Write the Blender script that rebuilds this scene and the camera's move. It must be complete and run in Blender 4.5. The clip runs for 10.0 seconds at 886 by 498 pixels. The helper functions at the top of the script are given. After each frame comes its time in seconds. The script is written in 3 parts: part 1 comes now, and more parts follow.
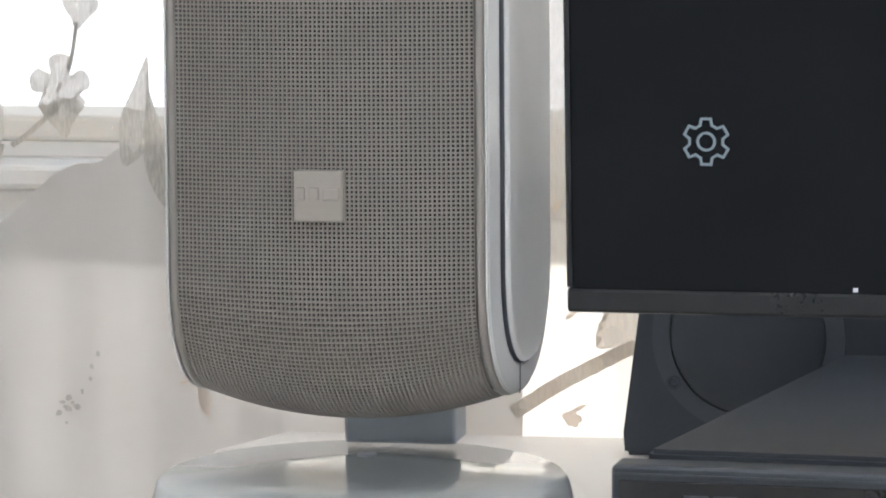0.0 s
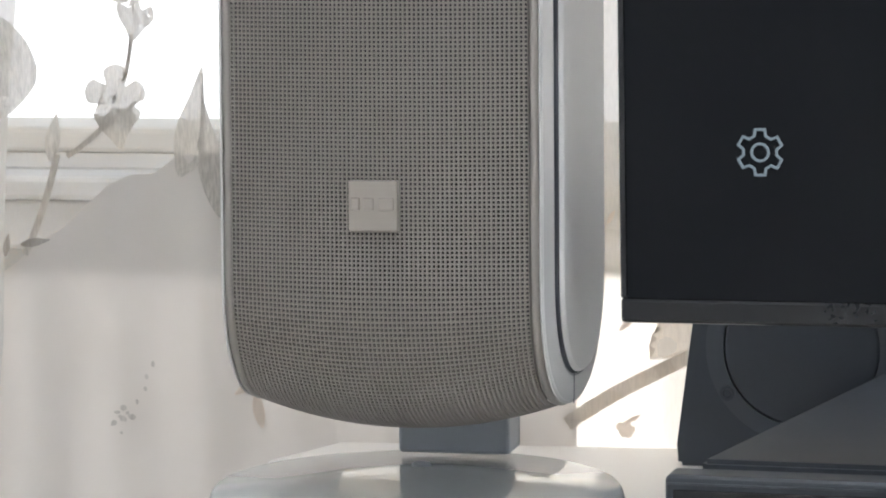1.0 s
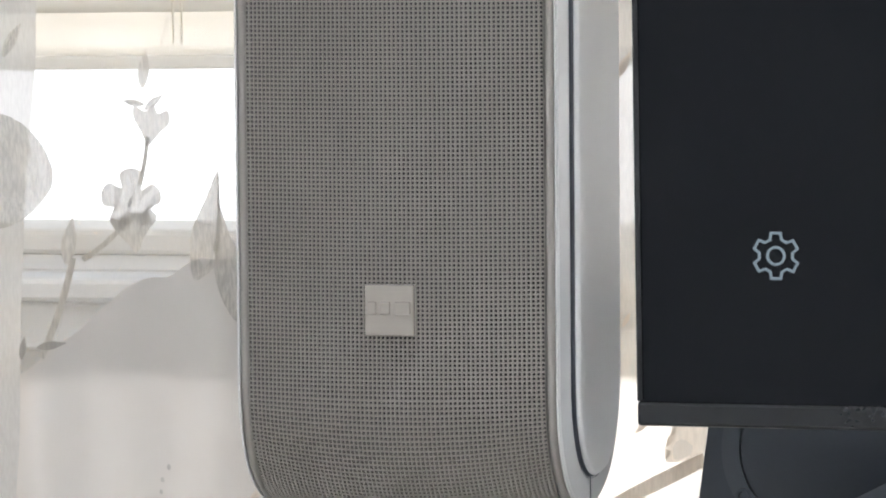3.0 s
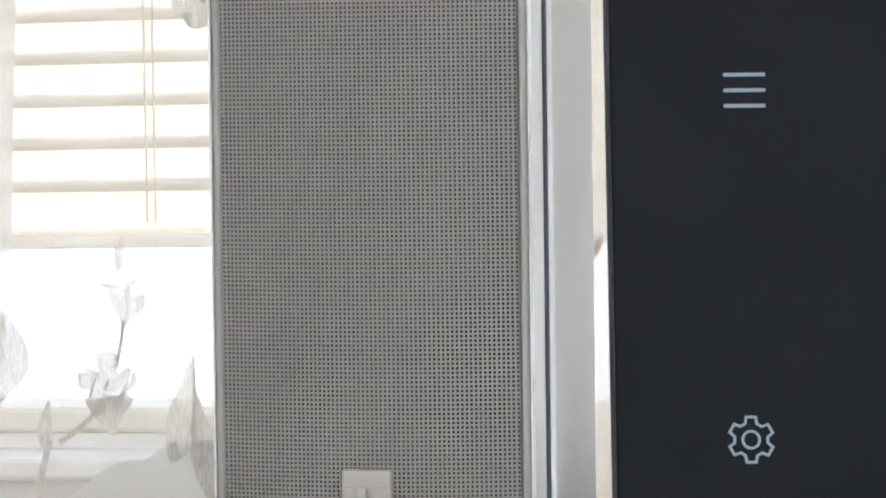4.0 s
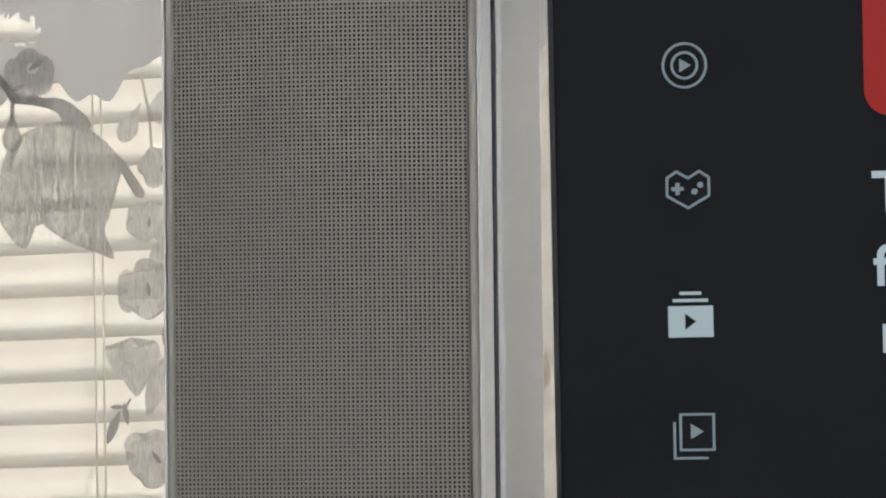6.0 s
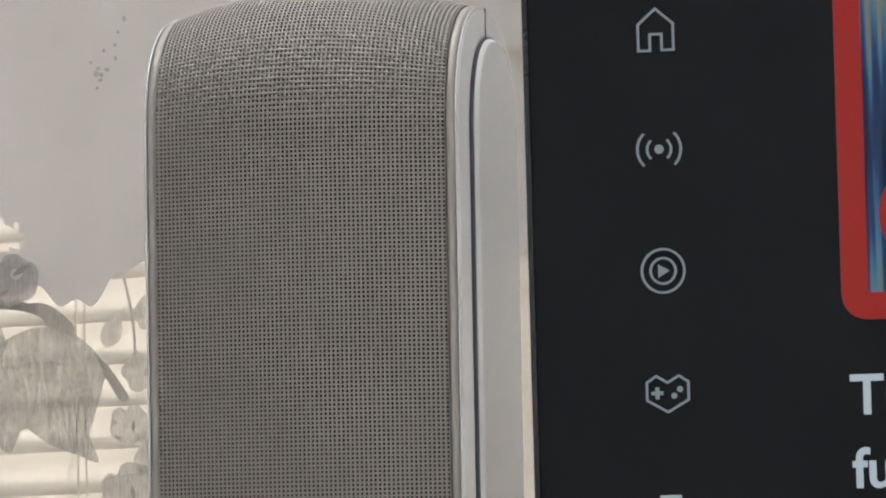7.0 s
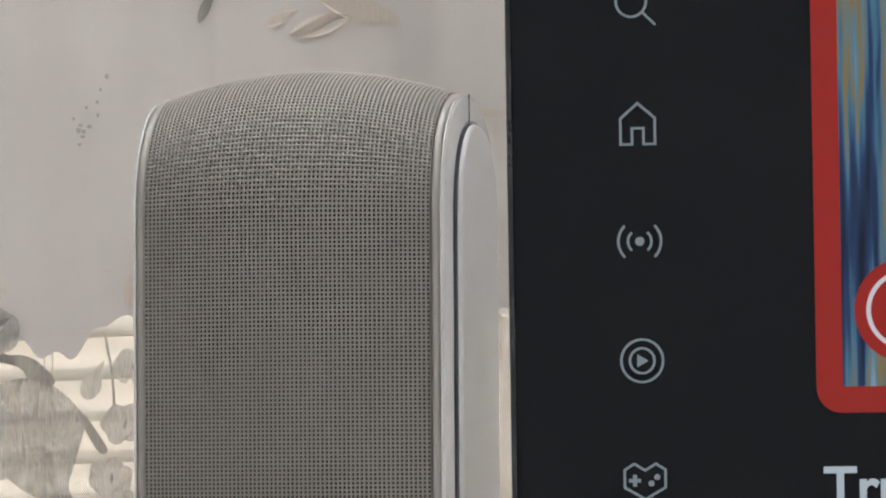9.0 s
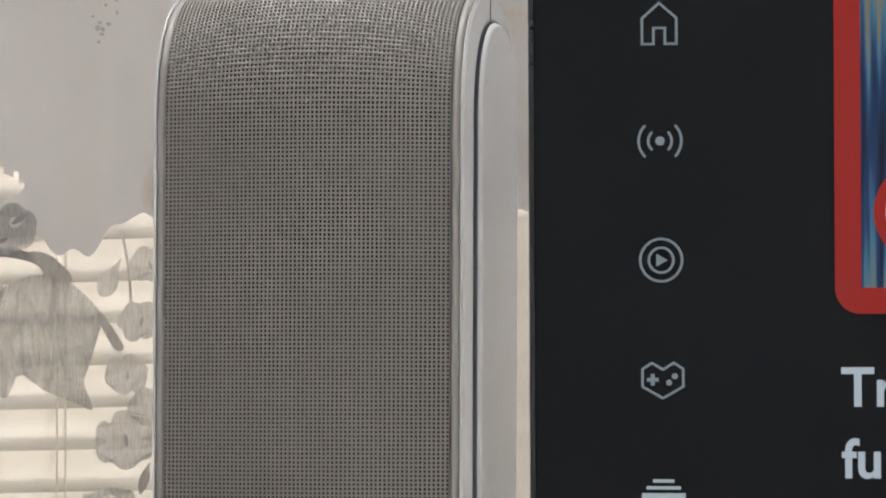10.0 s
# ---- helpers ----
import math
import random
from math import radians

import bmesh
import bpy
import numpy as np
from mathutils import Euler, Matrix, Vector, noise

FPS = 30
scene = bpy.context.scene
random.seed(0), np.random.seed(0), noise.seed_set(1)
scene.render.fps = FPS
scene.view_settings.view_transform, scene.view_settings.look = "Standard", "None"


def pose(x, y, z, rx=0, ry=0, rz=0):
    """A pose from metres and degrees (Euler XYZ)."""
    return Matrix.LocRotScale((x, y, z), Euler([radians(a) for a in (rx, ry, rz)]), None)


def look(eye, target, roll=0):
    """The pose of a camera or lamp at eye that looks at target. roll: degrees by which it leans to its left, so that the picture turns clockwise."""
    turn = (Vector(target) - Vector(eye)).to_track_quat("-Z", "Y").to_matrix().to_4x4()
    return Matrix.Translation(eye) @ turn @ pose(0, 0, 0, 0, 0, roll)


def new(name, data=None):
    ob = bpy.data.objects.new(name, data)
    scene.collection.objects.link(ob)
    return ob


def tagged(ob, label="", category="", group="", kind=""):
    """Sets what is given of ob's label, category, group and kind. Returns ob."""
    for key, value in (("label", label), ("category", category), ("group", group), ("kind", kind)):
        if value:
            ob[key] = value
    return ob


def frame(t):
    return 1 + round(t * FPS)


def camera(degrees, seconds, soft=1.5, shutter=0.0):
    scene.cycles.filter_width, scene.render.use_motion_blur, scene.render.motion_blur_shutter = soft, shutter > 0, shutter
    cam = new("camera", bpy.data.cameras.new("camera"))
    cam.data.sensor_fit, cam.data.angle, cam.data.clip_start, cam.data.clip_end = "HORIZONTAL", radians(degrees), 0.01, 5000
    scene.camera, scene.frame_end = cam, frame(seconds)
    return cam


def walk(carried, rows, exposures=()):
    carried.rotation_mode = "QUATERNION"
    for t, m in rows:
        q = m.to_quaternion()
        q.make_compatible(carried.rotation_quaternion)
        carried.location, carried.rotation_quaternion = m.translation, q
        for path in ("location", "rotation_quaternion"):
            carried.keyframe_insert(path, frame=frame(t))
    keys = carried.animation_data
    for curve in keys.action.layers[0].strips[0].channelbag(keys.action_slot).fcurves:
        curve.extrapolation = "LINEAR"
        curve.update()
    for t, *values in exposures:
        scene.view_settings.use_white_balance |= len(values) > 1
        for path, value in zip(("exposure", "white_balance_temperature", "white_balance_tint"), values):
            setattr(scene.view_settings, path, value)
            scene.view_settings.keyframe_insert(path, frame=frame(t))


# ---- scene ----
cam = camera(10.5, 10.0, soft=2.0)
PATH = [
    (0, (0.2673, -1.6290, 0.3375), (-0.0101, 0.3000, 0.0625), -0.52),
    (0.5, (0.2664, -1.6364, 0.3372), (-0.0204, 0.3000, 0.0644), -0.48),
    (1, (0.2673, -1.6333, 0.3366), (-0.0324, 0.3000, 0.0668), -0.55),
    (1.5, (0.2682, -1.6334, 0.3360), (-0.0409, 0.3000, 0.0673), -0.51),
    (2, (0.2672, -1.6336, 0.3363), (-0.0420, 0.3000, 0.0678), -0.57),
    (2.2, (0.2673, -1.6348, 0.3423), (-0.0420, 0.3000, 0.0681), -0.59),
    (3.3, (0.2657, -1.6363, 0.3381), (-0.0364, 0.3000, 0.1303), -0.67),
    (3.5, (0.2666, -1.6375, 0.3410), (-0.0344, 0.3000, 0.1444), -0.72),
    (4, (0.2646, -1.6420, 0.3476), (-0.0270, 0.3000, 0.1837), -0.85),
    (4.5, (0.2622, -1.6480, 0.3504), (-0.0196, 0.3000, 0.2313), -0.73),
    (5, (0.2635, -1.6507, 0.3560), (-0.0165, 0.3000, 0.2843), -0.64),
    (5.5, (0.2639, -1.6572, 0.3685), (-0.0091, 0.3000, 0.3293), -0.84),
    (6, (0.2633, -1.6594, 0.3734), (-0.0051, 0.3000, 0.3713), -0.71),
    (6.2, (0.2675, -1.6594, 0.3800), (-0.0043, 0.3000, 0.3909), -0.91),
    (7.3, (0.2638, -1.6820, 0.3859), (0.0043, 0.3000, 0.4752), -1.14),
    (7.5, (0.2634, -1.6858, 0.3954), (0.0116, 0.3000, 0.4901), -0.84),
    (8, (0.2617, -1.6897, 0.4173), (0.0214, 0.3000, 0.4723), -0.36),
    (8.5, (0.2592, -1.6959, 0.4415), (0.0250, 0.3000, 0.4774), -0.40),
    (9, (0.2496, -1.7110, 0.4526), (0.0152, 0.3000, 0.4764), -0.45),
    (9.5, (0.2453, -1.7123, 0.4512), (0.0052, 0.3000, 0.4560), -0.39),
    (10, (0.2427, -1.7150, 0.4441), (0.0081, 0.3000, 0.4350), 0.14),
]
EXPOSURES = [(0, 0.36, 6100, 12), (0.7, 0.32, 6100, 12), (1.2, 0.30, 6150, 12), (2.2, 0.24, 6150, 12), (3.3, 0.58, 6050, 12), (4.0, 0.74, 6000, 12), (4.6, 0.68, 6050, 12), (5.3, 0.18, 6200, 12), (6.2, 0.06, 6250, 11), (7.3, -0.02, 6450, 14), (10, -0.03, 6450, 14)]
walk(cam, [(t, look(e, g, r)) for t, e, g, r in PATH], EXPOSURES)

# ---- light ----
world = bpy.data.worlds.new("sky")
scene.world = world
world.use_nodes = True
wn = world.node_tree.nodes
sky = wn.new("ShaderNodeTexSky")
sky.sky_type, sky.sun_disc = "NISHITA", False
SUN_UP, SUN_SIDE = 8.0, 28.0          # degrees above the horizon, and east of the window's normal
sky.sun_elevation, sky.sun_rotation = radians(SUN_UP), radians(SUN_SIDE)
world.node_tree.links.new(sky.outputs["Color"], wn["Background"].inputs["Color"])
wn["Background"].inputs["Strength"].default_value = 0.15

sun = new("sun", bpy.data.lights.new("sun", "SUN"))
sun.data.energy, sun.data.angle, sun.data.color = 5.0, radians(0.5), (1.0, 0.96, 0.90)
sun_way = Vector((math.sin(radians(SUN_SIDE)) * math.cos(radians(SUN_UP)), math.cos(radians(SUN_SIDE)) * math.cos(radians(SUN_UP)), math.sin(radians(SUN_UP))))
sun.matrix_world = look(sun_way * 10, (0, 0, 0))

# Added fill on the room side of the curtain, standing in for window light.
ceiling_fill = new("ceiling_fill_lamp", bpy.data.lights.new("ceiling_fill_lamp", "AREA"))
ceiling_fill.data.shape, ceiling_fill.data.size, ceiling_fill.data.size_y = "RECTANGLE", 1.7, 0.50
ceiling_fill.data.energy, ceiling_fill.data.color = 58.0, (0.90, 0.95, 1.0)
ceiling_fill.matrix_world = look((0.1, 0.205, 1.05), (0.1, -1, 2.15))


# ---- materials ----
def material(name, base, rough=0.5, metal=0.0, vary=0.12, fine=400.0, coarse=18.0, bump=0.05, spec=0.5, tint=None):
    """A painted or cast surface: colour varied at two scales, fine relief, uneven gloss."""
    m = bpy.data.materials.new(name)
    m.use_nodes = True
    n, l = m.node_tree.nodes, m.node_tree.links
    p = n["Principled BSDF"]
    p.inputs["Metallic"].default_value = metal
    p.inputs["Specular IOR Level"].default_value = spec
    co = n.new("ShaderNodeTexCoord")
    a, b = n.new("ShaderNodeTexNoise"), n.new("ShaderNodeTexNoise")
    a.inputs["Scale"].default_value, b.inputs["Scale"].default_value = coarse, fine
    a.inputs["Detail"].default_value, b.inputs["Detail"].default_value = 4, 2
    for t in (a, b):
        l.new(co.outputs["Object"], t.inputs["Vector"])
    mix = n.new("ShaderNodeMath")
    mix.operation = "MULTIPLY_ADD"
    l.new(a.outputs["Fac"], mix.inputs[0])
    mix.inputs[1].default_value = 0.7
    half = n.new("ShaderNodeMath")
    half.operation = "MULTIPLY"
    l.new(b.outputs["Fac"], half.inputs[0])
    half.inputs[1].default_value = 0.3
    l.new(half.outputs[0], mix.inputs[2])
    ramp = n.new("ShaderNodeMix")
    ramp.data_type = "RGBA"
    dark = tint or [c * (1 - vary) for c in base]
    light = [min(1, c * (1 + vary)) for c in base]
    ramp.inputs[6].default_value, ramp.inputs[7].default_value = (*dark, 1), (*light, 1)
    l.new(mix.outputs[0], ramp.inputs[0])
    l.new(ramp.outputs[2], p.inputs["Base Color"])
    rr = n.new("ShaderNodeMapRange")
    rr.inputs["To Min"].default_value, rr.inputs["To Max"].default_value = max(0.02, rough - 0.08), min(1, rough + 0.08)
    l.new(a.outputs["Fac"], rr.inputs["Value"])
    l.new(rr.outputs["Result"], p.inputs["Roughness"])
    if bump:
        bp = n.new("ShaderNodeBump")
        bp.inputs["Strength"].default_value, bp.inputs["Distance"].default_value = bump, 0.001
        l.new(b.outputs["Fac"], bp.inputs["Height"])
        l.new(bp.outputs["Normal"], p.inputs["Normal"])
    return m


def cloth(name, base, clear, through_light, weave=900.0, crinkle=0.0, grain=0.06, relief=0.25):
    """Thin fabric: part of the light goes straight between the threads, part is scattered on, the rest is thrown back."""
    m = bpy.data.materials.new(name)
    m.use_nodes = True
    n, l = m.node_tree.nodes, m.node_tree.links
    n.remove(n["Principled BSDF"])
    co = n.new("ShaderNodeTexCoord")
    stretch = n.new("ShaderNodeMapping")
    stretch.inputs["Scale"].default_value = (1, 1, 0.16)
    l.new(co.outputs["Object"], stretch.inputs["Vector"])
    th, cl = n.new("ShaderNodeTexNoise"), n.new("ShaderNodeTexNoise")
    th.inputs["Scale"].default_value, th.inputs["Detail"].default_value = weave, 2
    cl.inputs["Scale"].default_value = 14
    l.new(stretch.outputs["Vector"], th.inputs["Vector"])
    l.new(co.outputs["Object"], cl.inputs["Vector"])
    tone = n.new("ShaderNodeMix")
    tone.data_type = "RGBA"
    tone.inputs[6].default_value, tone.inputs[7].default_value = (*[c * 0.88 for c in base], 1), (*[min(1, c * 1.06) for c in base], 1)
    l.new(cl.outputs["Fac"], tone.inputs[0])
    dif, tra, clr = n.new("ShaderNodeBsdfDiffuse"), n.new("ShaderNodeBsdfTranslucent"), n.new("ShaderNodeBsdfTransparent")
    l.new(tone.outputs[2], dif.inputs["Color"])
    l.new(tone.outputs[2], tra.inputs["Color"])
    s1, s2 = n.new("ShaderNodeMixShader"), n.new("ShaderNodeMixShader")
    s1.inputs[0].default_value = through_light
    l.new(dif.outputs[0], s1.inputs[1])
    l.new(tra.outputs[0], s1.inputs[2])
    open_f = n.new("ShaderNodeMapRange")
    open_f.inputs["From Min"].default_value, open_f.inputs["From Max"].default_value = 0.35, 0.65
    open_f.inputs["To Min"].default_value, open_f.inputs["To Max"].default_value = max(0, clear - grain - crinkle * 0.4), min(1, clear + grain + crinkle)
    l.new(th.outputs["Fac"], open_f.inputs["Value"])
    l.new(open_f.outputs["Result"], s2.inputs[0])
    l.new(s1.outputs[0], s2.inputs[1])
    l.new(clr.outputs[0], s2.inputs[2])
    bp = n.new("ShaderNodeBump")
    bp.inputs["Strength"].default_value, bp.inputs["Distance"].default_value = relief, 0.0006
    l.new(th.outputs["Fac"], bp.inputs["Height"])
    for s in (dif, tra):
        l.new(bp.outputs["Normal"], s.inputs["Normal"])
    l.new(s2.outputs[0], n["Material Output"].inputs["Surface"])
    return m


def glowing(name, colour, strength):
    m = bpy.data.materials.new(name)
    m.use_nodes = True
    p = m.node_tree.nodes["Principled BSDF"]
    p.inputs["Base Color"].default_value = (0.006, 0.006, 0.007, 1)
    p.inputs["Roughness"].default_value = 0.28
    p.inputs["Specular IOR Level"].default_value = 0.15
    p.inputs["Emission Color"].default_value = (*colour, 1)
    p.inputs["Emission Strength"].default_value = strength
    return m


GRILLE = material("grey_mesh", (0.300, 0.274, 0.245), 0.55, 0.0, 0.06, 900, 20, 0.0, 0.3)
BACKING = material("dark_backing", (0.03, 0.03, 0.033), 0.9)
SILVER = material("satin_silver", (0.35, 0.325, 0.295), 0.36, 0.35, 0.06, 700, 25, 0.03)
GLOSSW = material("silver_side_paint", (0.86, 0.85, 0.83), 0.36, 0.0, 0.03, 700, 9, 0.02)
RIMW = material("white_rim_gloss", (0.88, 0.87, 0.85), 0.22, 0.0, 0.03, 700, 9, 0.0)
GROOVE = material("groove_rubber", (0.05, 0.055, 0.07), 0.5)
PLATE = material("badge_metal", (0.40, 0.365, 0.32), 0.38, 0.3, 0.06)
BASEPAINT = material("glossy_base_paint", (0.48, 0.50, 0.50), 0.0, 0.0, 0.05, 500, 30, 0.006)
STEM = material("blue_grey_stem", (0.40, 0.43, 0.46), 0.4, 0.0, 0.06)
BLACK = material("black_plastic", (0.018, 0.02, 0.023), 0.32, 0.0, 0.25, 900, 25, 0.03)
BLACKG = material("black_gloss", (0.012, 0.013, 0.015), 0.12, 0.0, 0.2, 500, 20, 0.01)
BLACKM = material("black_cabinet", (0.036, 0.043, 0.053), 0.45, 0.0, 0.2, 700, 15, 0.04)
# Cabinet base raised to blue-grey; the lens's veiling glare is put into it.
CABINET = material("dark_cabinet_with_glare", (0.062, 0.072, 0.088), 0.5, 0.0, 0.15, 700, 12, 0.03)
RIMDARK = material("dark_driver_rim", (0.085, 0.097, 0.115), 0.4, 0.0, 0.15)
RINGM = material("driver_ring", (0.060, 0.068, 0.078), 0.4, 0.1, 0.15)
TABLE = material("pale_table_top", (0.62, 0.58, 0.53), 0.35, 0.0, 0.08, 300, 9, 0.06)
WALL = material("cream_wall_paint", (0.82, 0.81, 0.79), 0.8, 0.0, 0.04, 250, 5, 0.1)
FLOOR = material("brown_floor", (0.44, 0.41, 0.37), 0.45, 0.0, 0.2, 60, 4, 0.08)
FRAME = material("white_window_paint", (0.80, 0.79, 0.77), 0.4, 0.0, 0.05, 200, 12, 0.04)
GROUND = material("outdoor_paving", (0.60, 0.59, 0.57), 0.9, 0.0, 0.2, 8, 0.6, 0.1)
SLAT = cloth("blind_slat_vinyl", (0.87, 0.85, 0.80), 0.0, 0.62, 200, 0.0, 0.0, 0.02)
CORD = cloth("blind_cord", (0.88, 0.84, 0.74), 0.0, 0.6, 1500, 0.0, 0.0, 0.0)
SHEER = cloth("white_voile", (0.86, 0.84, 0.81), 0.74, 0.6, 1600, 0.0, 0.012, 0.04)
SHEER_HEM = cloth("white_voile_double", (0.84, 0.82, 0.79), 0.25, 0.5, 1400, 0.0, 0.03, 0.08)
# Lit copy of the doubled voile; the extra brightness is in the cloth values.
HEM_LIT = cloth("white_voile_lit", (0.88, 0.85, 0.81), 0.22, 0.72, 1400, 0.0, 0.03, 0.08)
MOTIF = cloth("woven_motif", (0.50, 0.48, 0.45), 0.10, 0.40, 1100, 0.36)
MOTIF_PALE = cloth("woven_motif_pale", (0.72, 0.69, 0.64), 0.16, 0.5, 1300, 0.06)
MOTIF_MID = cloth("woven_motif_mid", (0.60, 0.575, 0.54), 0.12, 0.42, 1200, 0.06)
# Tan cloth that draws the soft shadow of a bough.
BOUGH_SHADE = cloth("bough_shadow_cloth", (0.80, 0.75, 0.68), 0.06, 0.34, 900, 0.0)
MOTIF_DARK = cloth("woven_motif_dark", (0.43, 0.405, 0.37), 0.06, 0.35, 1100, 0.06)
MOTIF_TAN = cloth("woven_motif_tan", (0.76, 0.675, 0.59), 0.02, 0.21, 900, 0.0, 0.02)
DENSE = cloth("dense_weave", (0.74, 0.70, 0.66), 0.0, 0.19, 1500, 0.0, 0.0, 0.06)
# Shaded and sunlit copies of the lower weave; sun and shade are in the cloth.
DENSE_SHADED = cloth("dense_weave_shaded", (0.70, 0.665, 0.625), 0.0, 0.13, 1500, 0.0, 0.0, 0.06)
WEAVE_SUNLIT = cloth("weave_sunlit", (0.90, 0.87, 0.82), 0.30, 0.75, 1500, 0.0, 0.02, 0.06)
OUTDOOR_GLOW = glowing("outdoor_glow", (1.0, 0.99, 0.97), 1.7)
SCREEN = glowing("lit_black_screen", (0.07, 0.095, 0.14), 0.020)
ICON = glowing("screen_icon_grey", (0.42, 0.52, 0.56), 0.40)
ICON_LIT = glowing("screen_icon_bright", (0.55, 0.68, 0.70), 0.58)
TEXTW = glowing("screen_text", (0.50, 0.60, 0.65), 0.72)
REDUI = glowing("screen_red", (0.55, 0.035, 0.025), 0.48)
WHITEUI = glowing("screen_white", (0.8, 0.8, 0.85), 0.65)


# ---- mesh helpers ----
def part(name, bm, mat, parent=None, label="", smooth=False):
    me = bpy.data.meshes.new(name)
    bmesh.ops.recalc_face_normals(bm, faces=bm.faces)
    bm.to_mesh(me)
    bm.free()
    me.materials.append(mat)
    if smooth:
        for f in me.polygons:
            f.use_smooth = True
    ob = new(name, me)
    ob.parent = parent
    return tagged(ob, label)


def raw(name, verts, faces, mat, parent=None, label="", smooth=False):
    me = bpy.data.meshes.new(name)
    me.from_pydata([tuple(v) for v in verts], [], faces)
    me.materials.append(mat)
    me.update()
    if smooth:
        for f in me.polygons:
            f.use_smooth = True
    ob = new(name, me)
    ob.parent = parent
    return tagged(ob, label)


def thing(name, at, label, category, group="", kind="", rz=0.0):
    ob = new(name)
    ob.empty_display_size = 0.02
    ob.matrix_basis = pose(*at, 0, 0, rz)
    return tagged(ob, label, category, group, kind)


def box_bm(x0, x1, y0, y1, z0, z1, bevel=0.0, seg=2):
    bm = bmesh.new()
    bmesh.ops.create_cube(bm, size=1)
    for v in bm.verts:
        v.co = Vector(((x0 + x1) / 2 + v.co.x * (x1 - x0), (y0 + y1) / 2 + v.co.y * (y1 - y0), (z0 + z1) / 2 + v.co.z * (z1 - z0)))
    if bevel:
        bmesh.ops.bevel(bm, geom=bm.edges[:], offset=bevel, segments=seg, affect="EDGES", profile=0.5)
    return bm


def lathe_bm(profile, seg=96, cap=True):
    """Turns (radius, z) round the z axis."""
    bm = bmesh.new()
    rings = [[bm.verts.new((r * math.cos(2 * math.pi * i / seg), r * math.sin(2 * math.pi * i / seg), z)) for i in range(seg)] for r, z in profile]
    for a, b in zip(rings, rings[1:]):
        for i in range(seg):
            bm.faces.new((a[i], a[(i + 1) % seg], b[(i + 1) % seg], b[i]))
    if cap:
        bm.faces.new(rings[0])
        bm.faces.new(rings[-1])
    return bm


def plate_bm(outline, thick, bevel=0.0):
    """A flat plate in the x-z plane from an outline, its face at y = 0 and its back at y = thick."""
    bm = bmesh.new()
    f = bm.faces.new([bm.verts.new((x, 0, z)) for x, z in outline])
    ex = bmesh.ops.extrude_face_region(bm, geom=[f])
    for v in ex["geom"]:
        if isinstance(v, bmesh.types.BMVert):
            v.co.y += thick
    bmesh.ops.triangulate(bm, faces=[f for f in bm.faces if len(f.verts) > 4])
    return bm


def stroke_bm(points, width, thick=0.0006, closed=False):
    """A line of even width in the x-z plane, as a thin solid with mitred corners."""
    pts = [Vector((x, z)) for x, z in points]
    n = len(pts)
    bm = bmesh.new()
    left, right = [], []
    for i, p in enumerate(pts):
        a = pts[i - 1] if (closed or i) else None
        b = pts[(i + 1) % n] if (closed or i < n - 1) else None
        d1 = (p - a).normalized() if a is not None else (b - p).normalized()
        d2 = (b - p).normalized() if b is not None else d1
        nrm = Vector((-(d1 + d2).y, (d1 + d2).x)).normalized()
        k = width / 2 / max(0.35, nrm.dot(Vector((-d1.y, d1.x))))
        left.append([bm.verts.new(((p + nrm * k).x, y, (p + nrm * k).y)) for y in (0, thick)])
        right.append([bm.verts.new(((p - nrm * k).x, y, (p - nrm * k).y)) for y in (0, thick)])
    for i in range(n if closed else n - 1):
        j = (i + 1) % n
        for q in ((left[i][0], left[j][0], right[j][0], right[i][0]), (left[i][1], right[i][1], right[j][1], left[j][1]),
                  (left[i][0], left[i][1], left[j][1], left[j][0]), (right[i][0], right[j][0], right[j][1], right[i][1])):
            bm.faces.new(q)
    if not closed:
        bm.faces.new((left[0][0], right[0][0], right[0][1], left[0][1]))
        bm.faces.new((left[-1][0], left[-1][1], right[-1][1], right[-1][0]))
    return bm


def arc(cx, cz, r, a0, a1, n=24):
    return [(cx + r * math.cos(radians(a0 + (a1 - a0) * i / n)), cz + r * math.sin(radians(a0 + (a1 - a0) * i / n))) for i in range(n + 1)]


def merge(*bms):
    out = bmesh.new()
    for b in bms:
        me = bpy.data.meshes.new("tmp")
        b.to_mesh(me)
        b.free()
        out.from_mesh(me)
        bpy.data.meshes.remove(me)
    return out


# ---- the room ----
WX0, WX1, WZ0, WZ1 = -1.05, 1.05, 0.0355, 1.45       # window opening
WY0, WY1 = 0.82, 0.98                              # inner and outer face of the window wall
FZ, CZ = -0.72, 1.75                               # floor and ceiling


def wall(name, x0, x1, y0, y1, z0=FZ, z1=CZ, mat=WALL, label="unseen cream wall added to close the room"):
    return tagged(part(name, box_bm(x0, x1, y0, y1, z0, z1), mat), label, "wall", kind="structure")


# Unseen walls, floor and ceiling are added; distances and tones set the bounced light.
wall("wall_west", -2.15, -2.00, -2.4, WY1)
wall("wall_east", 1.60, 1.75, -2.4, WY1)
wall("wall_south", -2.15, 1.75, -2.55, -2.4)
window_wall = thing("wall_north", (0, 0, 0), "cream plaster wall with a wide window opening", "wall", kind="structure")
part("wall_below", box_bm(-2.00, 1.60, WY0, WY1, FZ, WZ0), WALL, window_wall)
part("wall_above", box_bm(-2.00, 1.60, WY0, WY1, WZ1, CZ), WALL, window_wall)
part("wall_side", box_bm(-2.00, WX0, WY0, WY1, WZ0, WZ1), WALL, window_wall)
part("wall_side", box_bm(WX1, 1.60, WY0, WY1, WZ0, WZ1), WALL, window_wall)
tagged(part("floor", box_bm(-2.15, 1.75, -2.55, WY1, FZ - 0.1, FZ), FLOOR), "unseen brown floor added to close the room", "floor", kind="structure")
